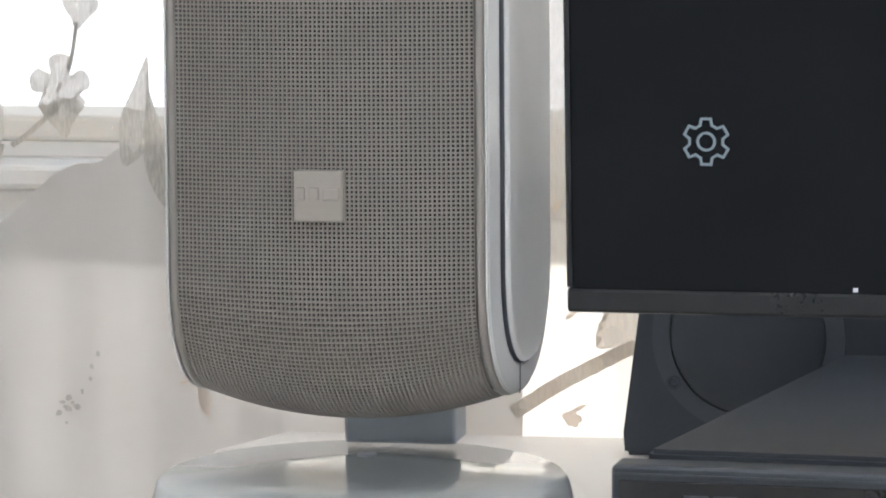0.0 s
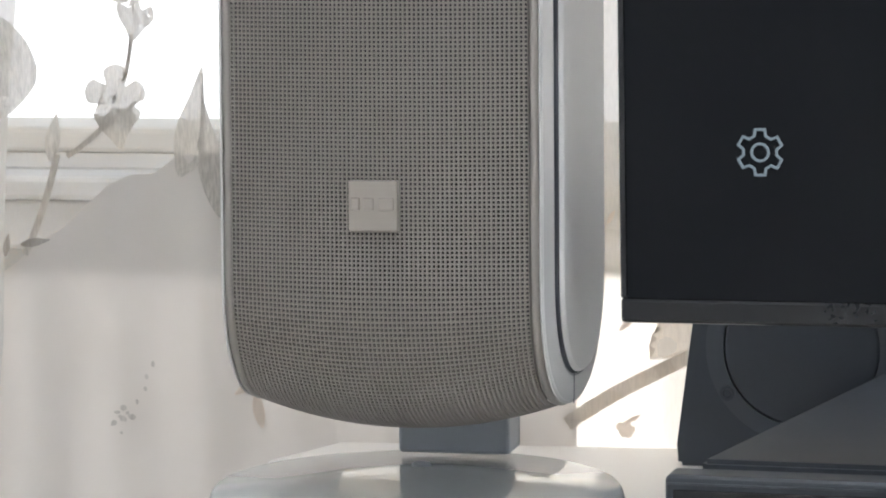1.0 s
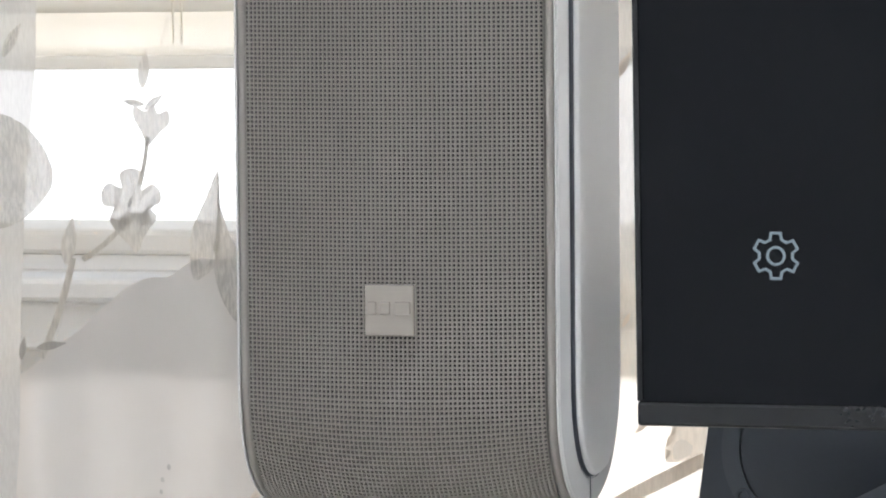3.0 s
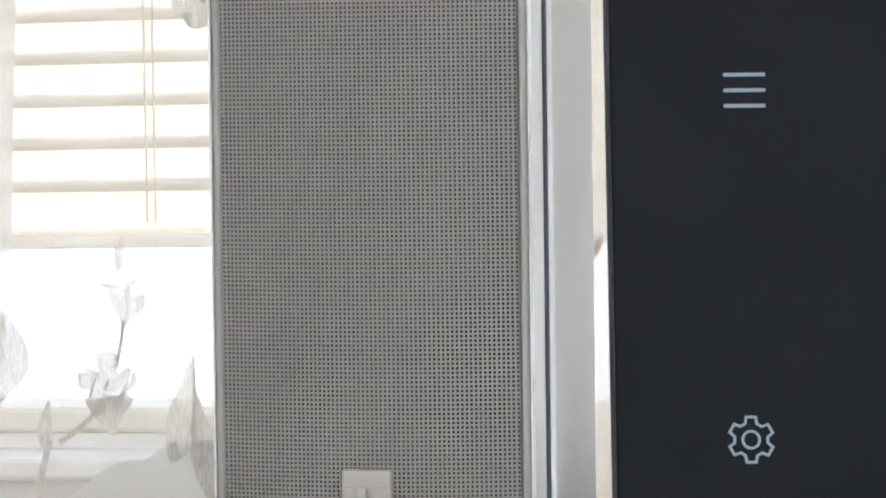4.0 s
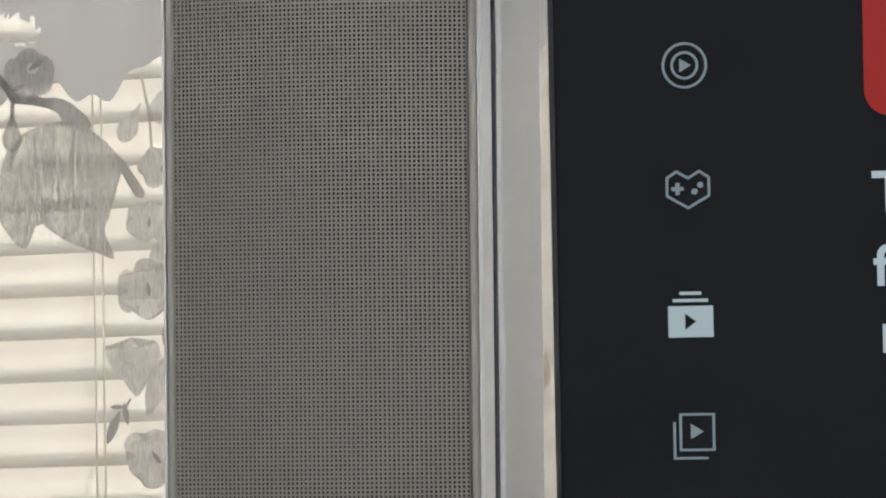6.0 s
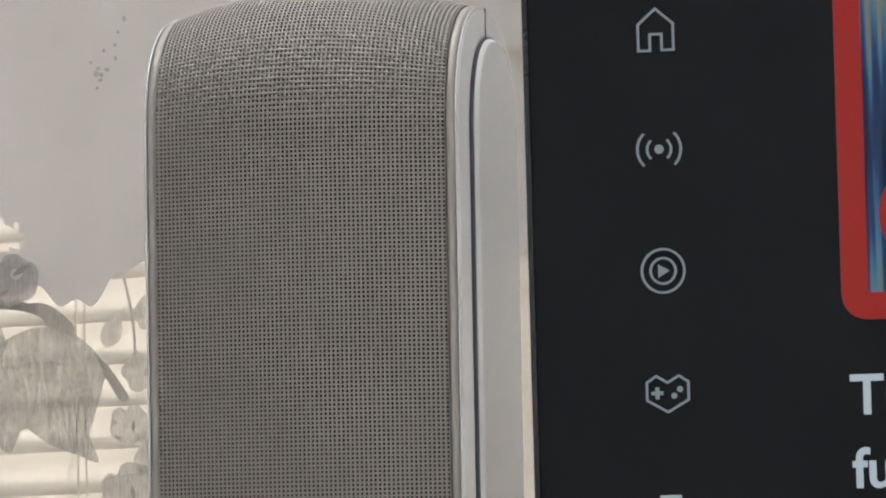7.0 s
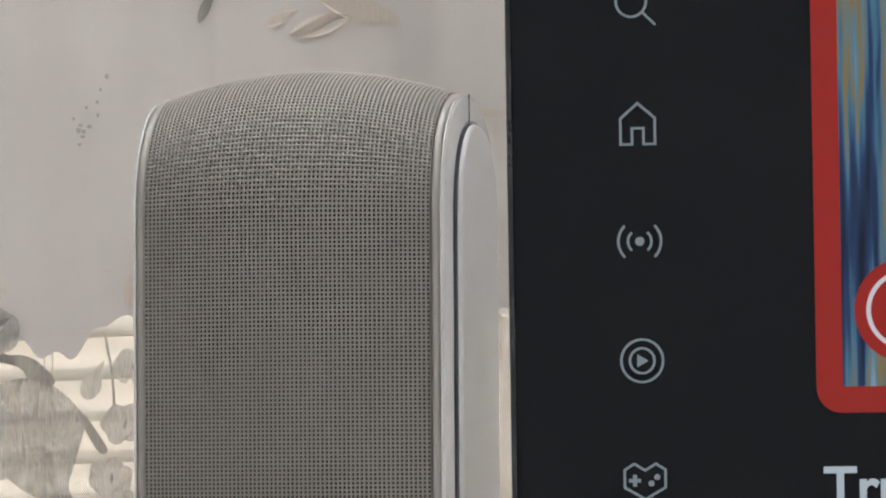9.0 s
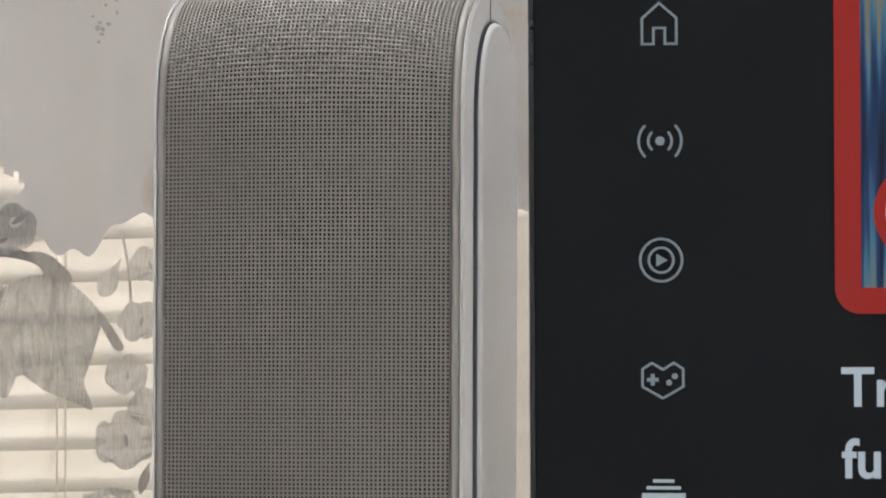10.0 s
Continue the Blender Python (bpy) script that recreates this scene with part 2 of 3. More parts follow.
tagged(part("ceiling", box_bm(-2.15, 1.75, -2.55, WY1, CZ, CZ + 0.1), WALL), "unseen white ceiling added to close the room", "ceiling", kind="structure")
# Added glowing panel; it whitens the gap under the blind.
tagged(part("backdrop", box_bm(-30, 30, 12.0, 12.2, -3.0, 0.6), OUTDOOR_GLOW), "glowing panel standing in for the bright distance outside", "backdrop", kind="structure")
tagged(part("ground", box_bm(-200, 200, WY1 + 0.02, 400, -3.2, -3.0), GROUND), "sunlit paving outside the window", "ground", kind="structure")

win = thing("window_1", (0, 0.88, 0), "white painted window frame behind the blind", "window", kind="structure")
part("window_frame", box_bm(WX0, WX1, 0.0, 0.05, WZ0, WZ0 + 0.014, 0.003), FRAME, win)
part("window_frame", box_bm(WX0, WX1, 0.0, 0.05, WZ1 - 0.05, WZ1, 0.003), FRAME, win)
part("window_frame", box_bm(WX0, WX0 + 0.05, 0.0, 0.05, WZ0 + 0.014, WZ1 - 0.05, 0.003), FRAME, win)
part("window_frame", box_bm(WX1 - 0.05, WX1, 0.0, 0.05, WZ0 + 0.014, WZ1 - 0.05, 0.003), FRAME, win)
part("window_sill", box_bm(WX0 - 0.03, WX1 + 0.03, -0.092, -0.0605, WZ0 - 0.014, WZ0 - 0.001, 0.003), FRAME, win, "white painted sill board")
part("sill_apron", box_bm(WX0 - 0.01, WX1 + 0.01, -0.085, -0.0605, WZ0 - 0.040, WZ0 - 0.0142, 0.002), FRAME, win)

# ---- the venetian blind ----
BY, PITCH, SLAT0 = 0.76, 0.02178, 0.1683
blind = thing("venetian_blind", (0, BY, 0), "cream vinyl venetian blind with sunlit tilted slats", "blind")


def slat_mesh():
    """A crowned slat, 25 mm wide, tilted so that its inner edge hangs low."""
    vs, fs = [], []
    n, tilt = 6, radians(67)
    for x in (-1.03, 1.03):
        for k in range(n + 1):
            u = (k / n - 0.5) * 0.0322
            c = 0.0016 * (1 - (2 * k / n - 1) ** 2)
            for d in (0, 0.0005):
                vs.append((x, u * math.cos(tilt) - (c + d) * math.sin(tilt), u * math.sin(tilt) + (c + d) * math.cos(tilt)))
    m = 2 * (n + 1)
    for k in range(n):
        for d in (0, 1):
            q = (2 * k + d, 2 * k + 2 + d, m + 2 * k + 2 + d, m + 2 * k + d)
            fs.append(q if d else q[::-1])
    fs += [(0, 1, m + 1, m), (m - 2, 2 * m - 2, 2 * m - 1, m - 1)]
    me = bpy.data.meshes.new("slat")
    me.from_pydata(vs, [], fs)
    me.materials.append(SLAT)
    for f in me.polygons:
        f.use_smooth = True
    return me


slat_me = slat_mesh()
for i in range(57):
    s = new("slat", slat_me)
    s.parent = blind
    lift = 0.5 + 1.3 * min(1, max(0, (i * PITCH - 0.01) / 0.18)) + random.uniform(-0.1, 0.1)     # the blind hangs askew
    s.matrix_basis = pose(0, random.uniform(-0.0006, 0.0006), SLAT0 + i * PITCH + 0.245 * math.tan(radians(lift)), random.uniform(-1.5, 1.5), -lift, 0)
part("bottom_rail", box_bm(-1.03, 1.03, -0.010, 0.010, -0.0035, 0.0035, 0.0015), SLAT, blind, "white bottom rail").matrix_basis = pose(0, 0, 0.1520, 0, -0.5, 0)
part("head_rail", box_bm(-1.03, 1.03, -0.022, 0.0605, 1.415, 1.465, 0.003), FRAME, blind, "white head rail")
for cx in (-0.243, 0.42):
    for dx, dy in ((-0.0022, -0.0145), (0.0022, -0.0145), (0.0, 0.0145)):
        bm = bmesh.new()
        bmesh.ops.create_cone(bm, cap_ends=True, segments=8, radius1=0.0006, radius2=0.0006, depth=1.24, matrix=pose(cx + dx, dy, 0.78))
        part("ladder_cord", bm, CORD, blind, "thin cream ladder cord")

# ---- the table ----
table = thing("side_table", (0, 0, 0), "pale sunlit table with a smooth top", "table")
bm = plate_bm([(-0.085, -0.36), (1.30, -0.36), (1.30, 0.218), (-0.060, 0.218), (-0.085, 0.180)], 0.028)
bm.transform(Matrix.Rotation(radians(90), 4, "X") @ Matrix.Diagonal((1, 1, 1, 1)))
for v in bm.verts:
    v.co = Vector((v.co.x, -v.co.y, v.co.z))
for v in bm.verts:
    v.co.z = -abs(v.co.z)
bmesh.ops.bevel(bm, geom=[e for e in bm.edges if len(e.link_faces) == 2 and e.calc_face_angle() > 0.5], offset=0.003, segments=2, affect="EDGES")
part("tabletop", bm, TABLE, table)
for lx in (-0.02, 1.25):
    for ly in (-0.32, 0.15):
        part("leg", box_bm(lx - 0.018, lx + 0.018, ly - 0.018, ly + 0.018, FZ, -0.028, 0.003), TABLE, table)

# ---- the loudspeaker ----
SPK = (0.0028, 0.006, 0.3)
HW, DC, DA = 0.0562, 0.0065, 0.0515                   # half width; centre and half of the depth
ZB, ZT, ZR = 0.0553, 0.5290, 0.048                    # bottom, top, height of the rounded ends
speaker = thing("loudspeaker", SPK, "slim silver loudspeaker with a grey perforated grille", "loudspeaker", rz=-5.0)
speaker.matrix_basis = pose(*SPK, 0, 0, -4.8) @ pose(0, 0, 0, -2.27, 0, 0) @ pose(0, 0, 0, 0, -0.4, 0) @ pose(0, 0, -0.3)


def stadium(scale=0.0, n=40, front=None, back=None, low=None, ends=None):
    """The loudspeaker's side outline in (y, z), inset by scale, from the front bottom round to the back; or one with limits of its own."""
    y0, y1 = (DC - DA if front is None else front) + scale, (DC + DA if back is None else back) - scale
    r, drop = (ZR if ends is None else ends) - scale, (0.0 if low is None else low) + scale
    yc, a = (y0 + y1) / 2, (y1 - y0) / 2
    up = []
    for i in range(n + 1):
        t = math.pi * i / n
        c, q = math.cos(t), math.sin(t)
        up.append((yc - a * math.copysign(abs(c) ** 0.86, c), (ZT - drop - r) + r * abs(q) ** 0.86))
    down = [(y, ZB + ZT - z) for y, z in reversed(up)]
    return up + down


def slab(name, x0, x1, inset, mat, parent, label="", **limits):
    """A slab with the side outline between two x planes, its rim rounded."""
    vs, fs = [], []
    xs = [(x0, inset + 0.0012), (x0 + math.copysign(0.0012, x1 - x0), inset), (x1 - math.copysign(0.0012, x1 - x0), inset), (x1, inset + 0.0012)]
    for x, i in xs:
        vs += [(x, y, z) for y, z in stadium(i, 40, **limits)]
    n = len(stadium())
    for k in range(3):
        for j in range(n):
            fs.append((k * n + j, k * n + (j + 1) % n, (k + 1) * n + (j + 1) % n, (k + 1) * n + j))
    fs += [tuple(range(n))[::-1], tuple(range(3 * n, 4 * n))]
    ob = raw(name, vs, fs, mat, parent, label)
    bm = bmesh.new()
    bm.from_mesh(ob.data)
    bmesh.ops.recalc_face_normals(bm, faces=bm.faces)
    bm.to_mesh(ob.data)
    bm.free()
    for f in ob.data.polygons:
        f.use_smooth = len(f.vertices) == 4
    return ob


SEAM = 0.004
slab("body", -0.0516, 0.0516, 0.0020, BACKING, speaker, "dark inner cabinet behind the mesh")
for sx in (-1, 1):
    slab("trim_ring", sx * 0.0512, sx * 0.0549, 0.0, SILVER, speaker, "satin silver edge trim")
    slab("side_rim", sx * 0.0544, sx * HW, 0.0007, RIMW, speaker, "glossy white side rim")
    slab("groove", sx * (HW - 0.001), sx * (HW + 0.0006), 0.0, GROOVE, speaker, "dark shadow groove", front=-0.0265, back=0.0480, low=0.0098, ends=0.040)
    slab("side_panel", sx * (HW - 0.001), sx * (HW + 0.0022), 0.0, GLOSSW, speaker, "smooth pale silver side panel", front=-0.0215, back=0.0478, low=0.0108, ends=0.038)
    part("seam", box_bm(sx * HW - 0.0002, sx * HW + 0.0002, SEAM - 0.0004, SEAM + 0.0004, ZT - 0.0112, ZT - 0.0004), GROOVE, speaker)
    part("seam", box_bm(sx * HW - 0.0002, sx * HW + 0.0002, SEAM - 0.0004, SEAM + 0.0004, ZB + 0.0004, ZB + 0.0112), GROOVE, speaker)


def grille():
    """The perforated front: a thin bowed sheet with square holes that wraps over both rounded ends."""
    low = sorted([p for p in stadium(0.0, 160) if p[0] <= DC and p[1] < (ZB + ZT) / 2], key=lambda p: p[1] + (DC - p[0]) * 1e-3)
    high = [(y, ZB + ZT - z) for y, z in reversed(low)]
    line = low + high
    step = 0.00153
    lens = [0.0]
    for a, b in zip(line, line[1:]):
        lens.append(lens[-1] + math.hypot(b[0] - a[0], b[1] - a[1]))
    rows = int(lens[-1] / step)
    cols = 68
    yy = np.interp(np.arange(rows * 10 + 1) * lens[-1] / (rows * 10), lens, [p[0] for p in line])
    zz = np.interp(np.arange(rows * 10 + 1) * lens[-1] / (rows * 10), lens, [p[1] for p in line])
    ty, tz = np.gradient(yy), np.gradient(zz)
    ln = np.hypot(ty, tz)
    ny, nz = -tz / ln, ty / ln                      # outward of the sheet
    half = 0.0516

    def at(q, u, deep):
        x = (u / (10 * cols) - 0.5) * 2 * half
        b = 0.0088 * (1 - (x / half) ** 2) - deep + 0.0002
        return (x, yy[q] + ny[q] * b, zz[q] + nz[q] * b)
    depths = (0.0, 0.0001, 0.0010)                  # wire crest, rim of the hole, bottom of the hole
    vs, fs, index = [], [], {}

    def vid(q, u, deep=0):
        key = (q, u, deep)
        if key not in index:
            index[key] = len(vs)
            vs.append(at(q, u, depths[deep]))
        return index[key]
    lo, hi = 2, 8                                   # the hole takes three fifths of its cell
    for r in range(rows):
        for c in range(cols):
            q, u = 10 * r, 10 * c
            o = [vid(q, u), vid(q, u + 10), vid(q + 10, u + 10), vid(q + 10, u)]
            i = [vid(q + lo, u + lo, 1), vid(q + lo, u + hi, 1), vid(q + hi, u + hi, 1), vid(q + hi, u + lo, 1)]
            d = [vid(q + lo, u + lo, 2), vid(q + lo, u + hi, 2), vid(q + hi, u + hi, 2), vid(q + hi, u + lo, 2)]
            for k in range(4):
                m = (k + 1) % 4
                fs.append((o[k], o[m], i[m], i[k]))
                fs.append((i[k], i[m], d[m], d[k]))
    ob = raw("grille", vs, fs, GRILLE, speaker, "grey perforated metal grille", smooth=False)
    return ob


grille()
# badge on the grille
badge = part("badge", box_bm(-0.0081, 0.0089, -0.0556, -0.0500, 0.1198, 0.1368, 0.0006), PLATE, speaker, "square bronze-grey metal badge")
for bx, bw in ((-0.0056, 0.0032), (-0.0010, 0.0036), (0.0050, 0.0056)):
    part("mark", box_bm(bx - bw / 2, bx + bw / 2, -0.0564, -0.0554, 0.1268, 0.1312, 0.0005), PLATE, badge, "small raised mark")

# stand under the loudspeaker
stand = thing("speaker_stand", (0.0040, 0.0, 0.0), "round glossy pale base with a short blue-grey stem", "speaker stand")
part("base", lathe_bm([(0.070, 0.0), (0.0742, 0.002), (0.0742, 0.008), (0.0732, 0.019), (0.0718, 0.0236), (0.0704, 0.0252), (0.030, 0.0262), (0.0005, 0.0264)], 128), BASEPAINT, stand, smooth=True)
part("stem", box_bm(-0.0205, 0.0205, -0.010, 0.010, 0.0255, 0.075, 0.0012), STEM, stand, "flat blue-grey metal stem").matrix_basis = pose(0.0045, 0.0715, 0, 0, 0, -4.0)
part("screw_cap", lathe_bm([(0.0035, 0.0258), (0.0035, 0.0268), (0.0028, 0.0272)], 20), STEM, stand).matrix_basis = pose(-0.0037, 0.034, 0)

# ---- the television ----
TVX, TVY, TVZ = 0.0794, -0.0345, 0.0888
tv = thing("television", (TVX, TVY, TVZ), "black flat television showing a dark menu screen", "television")
tv.matrix_basis = pose(TVX, TVY, TVZ, 0, 0, -7.54) @ pose(0, 0, 0, -0.97, 0, 0) @ pose(0, 0, 0, 0, -0.67, 0)
TW, TH = 1.08, 0.63
part("bezel", box_bm(0, TW, 0.002, 0.030, 0.0, 0.0084, 0.0012), BLACKG, tv, "glossy black lower bezel")
part("bezel", box_bm(0, 0.0022, 0.002, 0.016, 0.0084, TH, 0.0006), BLACKG, tv)
part("bezel", box_bm(TW - 0.0022, TW, 0.002, 0.016, 0.0084, TH, 0.0006), BLACKG, tv)
part("bezel", box_bm(0.0022, TW - 0.0022, 0.002, 0.016, TH - 0.0022, TH, 0.0006), BLACKG, tv)
screen = part("screen", box_bm(0.0022, TW - 0.0022, 0.0035, 0.014, 0.0084, TH - 0.0022), SCREEN, tv, "dark lit display panel")
part("back_shell", box_bm(0.05, TW - 0.05, 0.016, 0.050, 0.012, 0.40, 0.006), BLACK, tv)


def icon(name, bm, x, z, mat=ICON, label="", lift=0.0, size=0.93):
    """A flat symbol on the screen, at its place across and up the panel."""
    bm.transform(Matrix.Diagonal((size, 1, size, 1)))
    ob = part(name, bm, mat, screen, label)
    ob.location = (x, 0.0028 - lift, z)
    return ob


def words(text, size, x, z):
    """Lettering on the screen, turned into a thin mesh."""
    cu = bpy.data.curves.new("caption", "FONT")
    cu.body, cu.size, cu.extrude, cu.offset = text, size, 0.0002, 0.00035
    tmp = new("caption", cu)
    me = bpy.data.meshes.new_from_object(tmp.evaluated_get(bpy.context.evaluated_depsgraph_get()))
    bpy.data.objects.remove(tmp)
    me.materials.clear()
    me.materials.append(TEXTW)
    ob = new("caption", me)
    ob.parent = screen
    ob.matrix_basis = pose(x, 0.0028, z, 90, 0, 0)
    return tagged(ob, "pale grey caption lettering")


W = 0.00085
pts = []
for k in range(6):
    a = 90 + 60 * k
    for da, r in ((-12, 0.0084), (12, 0.0084), (20, 0.0062), (40, 0.0062)):
        pts.append((r * math.cos(radians(a + da)), r * math.sin(radians(a + da))))
icon("gear_icon", merge(stroke_bm(pts, W, closed=True), stroke_bm(arc(0, 0, 0.0031, 0, 345, 23), W, closed=True)), 0.0484, 0.0583, ICON, "grey gear outline on the screen")
icon("menu_icon", merge(*[stroke_bm([(-0.0076, z), (0.0076, z)], 0.0013) for z in (-0.0056, 0, 0.0056)]), 0.0481, 0.1757, ICON, "three grey menu bars")
icon("library_icon", merge(stroke_bm([(-0.005, -0.0052), (0.0073, -0.0052), (0.0073, 0.0077), (-0.005, 0.0077)], W, closed=True),
     stroke_bm([(-0.0073, 0.005), (-0.0073, -0.0082), (0.005, -0.0082)], W), plate_bm([(-0.0012, -0.0012), (0.0036, 0.0014), (-0.0012, 0.0042)], 0.0006)), 0.0482, 0.2183, ICON, "grey stacked video outline")
icon("subscriptions_icon", merge(plate_bm([(-0.0083, -0.0062), (0.0083, -0.0062), (0.0083, 0.0052), (-0.0083, 0.0052)], 0.0006),
     stroke_bm([(-0.0065, 0.0072), (0.0065, 0.0072)], 0.0012), stroke_bm([(-0.0040, 0.0098), (0.0040, 0.0098)], 0.0012)), 0.0478, 0.2573, ICON_LIT, "bright stacked video symbol")
icon("play_mark", plate_bm([(-0.0018, -0.0034), (0.0022, -0.0005), (-0.0018, 0.0024)], 0.0006), 0.0478, 0.2573, SCREEN, "", 0.0008)
icon("gaming_icon", merge(stroke_bm([(-0.0078, 0.0040), (-0.0042, 0.0063), (0, 0.0038), (0.0042, 0.0063), (0.0078, 0.0040), (0.0078, -0.0026), (0, -0.0070), (-0.0078, -0.0026)], W, closed=True),
     stroke_bm([(-0.0061, 0.0), (-0.0017, 0.0)], 0.0014), stroke_bm([(-0.0039, 0.0022), (-0.0039, -0.0022)], 0.0014),
     plate_bm(arc(0.0024, -0.0011, 0.0011, 0, 340, 12), 0.0006), plate_bm(arc(0.0046, 0.0013, 0.0011, 0, 340, 12), 0.0006)), 0.0477, 0.3018, ICON, "grey game pad outline")
icon("play_icon", merge(stroke_bm(arc(0, 0, 0.0080, 0, 350, 35), W, closed=True), stroke_bm(arc(0, 0, 0.0047, 0, 348, 29), W, closed=True),
     plate_bm([(-0.0018, -0.0024), (0.0024, 0.0), (-0.0018, 0.0024)], 0.0006)), 0.0473, 0.3436, ICON, "grey ringed play symbol")
icon("live_icon", merge(plate_bm(arc(0, 0, 0.0017, 0, 345, 16), 0.0006), stroke_bm(arc(0, 0, 0.0045, -48, 48, 12), W), stroke_bm(arc(0, 0, 0.0045, 132, 228, 12), W),
     stroke_bm(arc(0, 0, 0.0082, -46, 46, 14), W), stroke_bm(arc(0, 0, 0.0082, 134, 226, 14), W)), 0.0471, 0.3853, ICON, "grey broadcast symbol")
icon("home_icon", merge(stroke_bm([(-0.0066, -0.0072), (-0.0066, 0.0025), (0, 0.0082), (0.0066, 0.0025), (0.0066, -0.0072), (0.0022, -0.0072), (0.0022, -0.0012), (-0.0022, -0.0012), (-0.0022, -0.0072)], W, closed=True)), 0.0470, 0.4260, ICON, "grey house outline")
icon("search_icon", merge(stroke_bm(arc(-0.0018, 0.0020, 0.0058, -44, 300, 30), W, closed=True), stroke_bm([(0.0023, -0.0021), (0.0074, -0.0070)], W)), 0.0470, 0.4675, ICON, "grey magnifier outline")


def round_rect(x0, x1, z0, z1, r, n=8):
    return arc(x1 - r, z0 + r, r, -90, 0, n) + arc(x1 - r, z1 - r, r, 0, 90, n) + arc(x0 + r, z1 - r, r, 90, 180, n) + arc(x0 + r, z0 + r, r, 180, 270, n)


def streaked(name):
    """A lit picture of soft upright streaks: navy, ochre, pale blue."""
    m = glowing(name, (0.1, 0.1, 0.1), 0.50)
    n, l = m.node_tree.nodes, m.node_tree.links
    co, mp = n.new("ShaderNodeTexCoord"), n.new("ShaderNodeMapping")
    mp.inputs["Scale"].default_value = (150, 1, 7)
    no = n.new("ShaderNodeTexNoise")
    no.inputs["Scale"].default_value, no.inputs["Detail"].default_value = 1.0, 3
    ra = n.new("ShaderNodeValToRGB")
    ra.color_ramp.elements[0].position, ra.color_ramp.elements[0].color = 0.34, (0.012, 0.018, 0.04, 1)
    ra.color_ramp.elements[1].position, ra.color_ramp.elements[1].color = 0.68, (0.45, 0.60, 0.70, 1)
    for p, c in ((0.44, (0.03, 0.08, 0.20, 1)), (0.50, (0.10, 0.28, 0.42, 1)), (0.545, (0.36, 0.27, 0.09, 1)), (0.60, (0.14, 0.34, 0.46, 1))):
        e = ra.color_ramp.elements.new(p)
        e.color = c
    l.new(co.outputs["Object"], mp.inputs["Vector"])
    l.new(mp.outputs["Vector"], no.inputs["Vector"])
    l.new(no.outputs["Fac"], ra.inputs["Fac"])
    l.new(ra.outputs["Color"], n["Principled BSDF"].inputs["Emission Color"])
    return m


# selected tile, its picture and caption
icon("tile_border", plate_bm(round_rect(0.1088, 0.37, 0.3245, 0.499, 0.0088), 0.0006), 0, 0, REDUI, "red frame of the selected tile", size=1)
icon("tile_picture", plate_bm([(0.1181, 0.3335), (0.360, 0.3335), (0.360, 0.4895), (0.1181, 0.4895)], 0.0004), 0, 0, streaked("tile_picture_streaks"), "picture of upright blue and ochre streaks", 0.0006, 1)
icon("tile_disc", plate_bm(arc(0.1406, 0.3596, 0.0180, 0, 352, 44), 0.0004), 0, 0, REDUI, "red round mark", 0.0011, 1)
icon("tile_ring", stroke_bm(arc(0.1406, 0.3596, 0.0130, 0, 352, 44), 0.0015, 0.0004, True), 0, 0, WHITEUI, "white ring", 0.0016, 1)
words("Tru", 0.0190, 0.1108, 0.2927)
words("fu", 0.0190, 0.1110, 0.2679)
words("1", 0.0130, 0.1112, 0.2455)

# power light on the lower bezel
part("standby_light", box_bm(0.0980, 0.0994, 0.0024, 0.0034, 0.0088, 0.0100), WHITEUI, tv, "tiny white standby light")

# ---- black equipment under the television ----
player = thing("disc_player", (0.0952, -0.0413, 0.0), "low black disc player with a matt top", "disc player", rz=-6.0)
casing = bmesh.new()
foot_print = [casing.verts.new((x, y, 0.004)) for x, y in ((0.0094, 0.0156), (0.43, 0.0156), (0.43, 0.2298), (0.0427, 0.2298))]
casing.faces.new(foot_print)
for v in bmesh.ops.extrude_face_region(casing, geom=casing.faces[:])["geom"]:
    if isinstance(v, bmesh.types.BMVert):
        v.co.z = 0.0412
bmesh.ops.bevel(casing, geom=casing.edges[:], offset=0.0016, segments=2, affect="EDGES")
part("casing", casing, BLACKM, player)
part("front_panel", box_bm(0.0, 0.43, 0.0, 0.0154, 0.005, 0.0385, 0.0022, 3), BLACKM, player, "black front panel with a rounded upper edge")
part("panel_edge", box_bm(0.0012, 0.4288, -0.0004, 0.0022, 0.0352, 0.0360, 0.0002), RINGM, player, "thin grey edge line")
part("panel_window", box_bm(0.0030, 0.4270, -0.0006, 0.0022, 0.008, 0.0335, 0.0004), BLACKG, player, "glossy black front window")
for bx, bw in ((0.0295, 0.0085), (0.0395, 0.0080)):
    part("lettering_bar", box_bm(bx - bw / 2, bx + bw / 2, -0.0010, -0.0004, 0.0262, 0.0290), RINGM, player, "unreadable grey lettering")
for fx, fy in ((0.06, 0.03), (0.40, 0.03), (0.06, 0.205), (0.40, 0.205)):
    part("foot", lathe_bm([(0.009, 0.0), (0.010, 0.0042)], 20), BLACK, player).matrix_basis = pose(fx, fy, 0)

# flat loudspeaker cabinet at the table's back edge
bass = thing("bass_speaker", (0.0757, 0.183, 0.0), "dark loudspeaker cabinet with lens glare in its colour, round driver rim", "loudspeaker", rz=-4.0)
cab = plate_bm([(0.0006, 0.0), (0.30, 0.0), (0.30, 0.110), (0.0135, 0.110), (0.0, 0.0088)], 0.030)
bmesh.ops.bevel(cab, geom=[e for e in cab.edges if len(e.link_faces) == 2 and e.calc_face_angle() > 0.9], offset=0.0015, segments=2, affect="EDGES")
part("cabinet", cab, CABINET, bass)
RX, RZ, RR = 0.0486, 0.0470, 0.0335
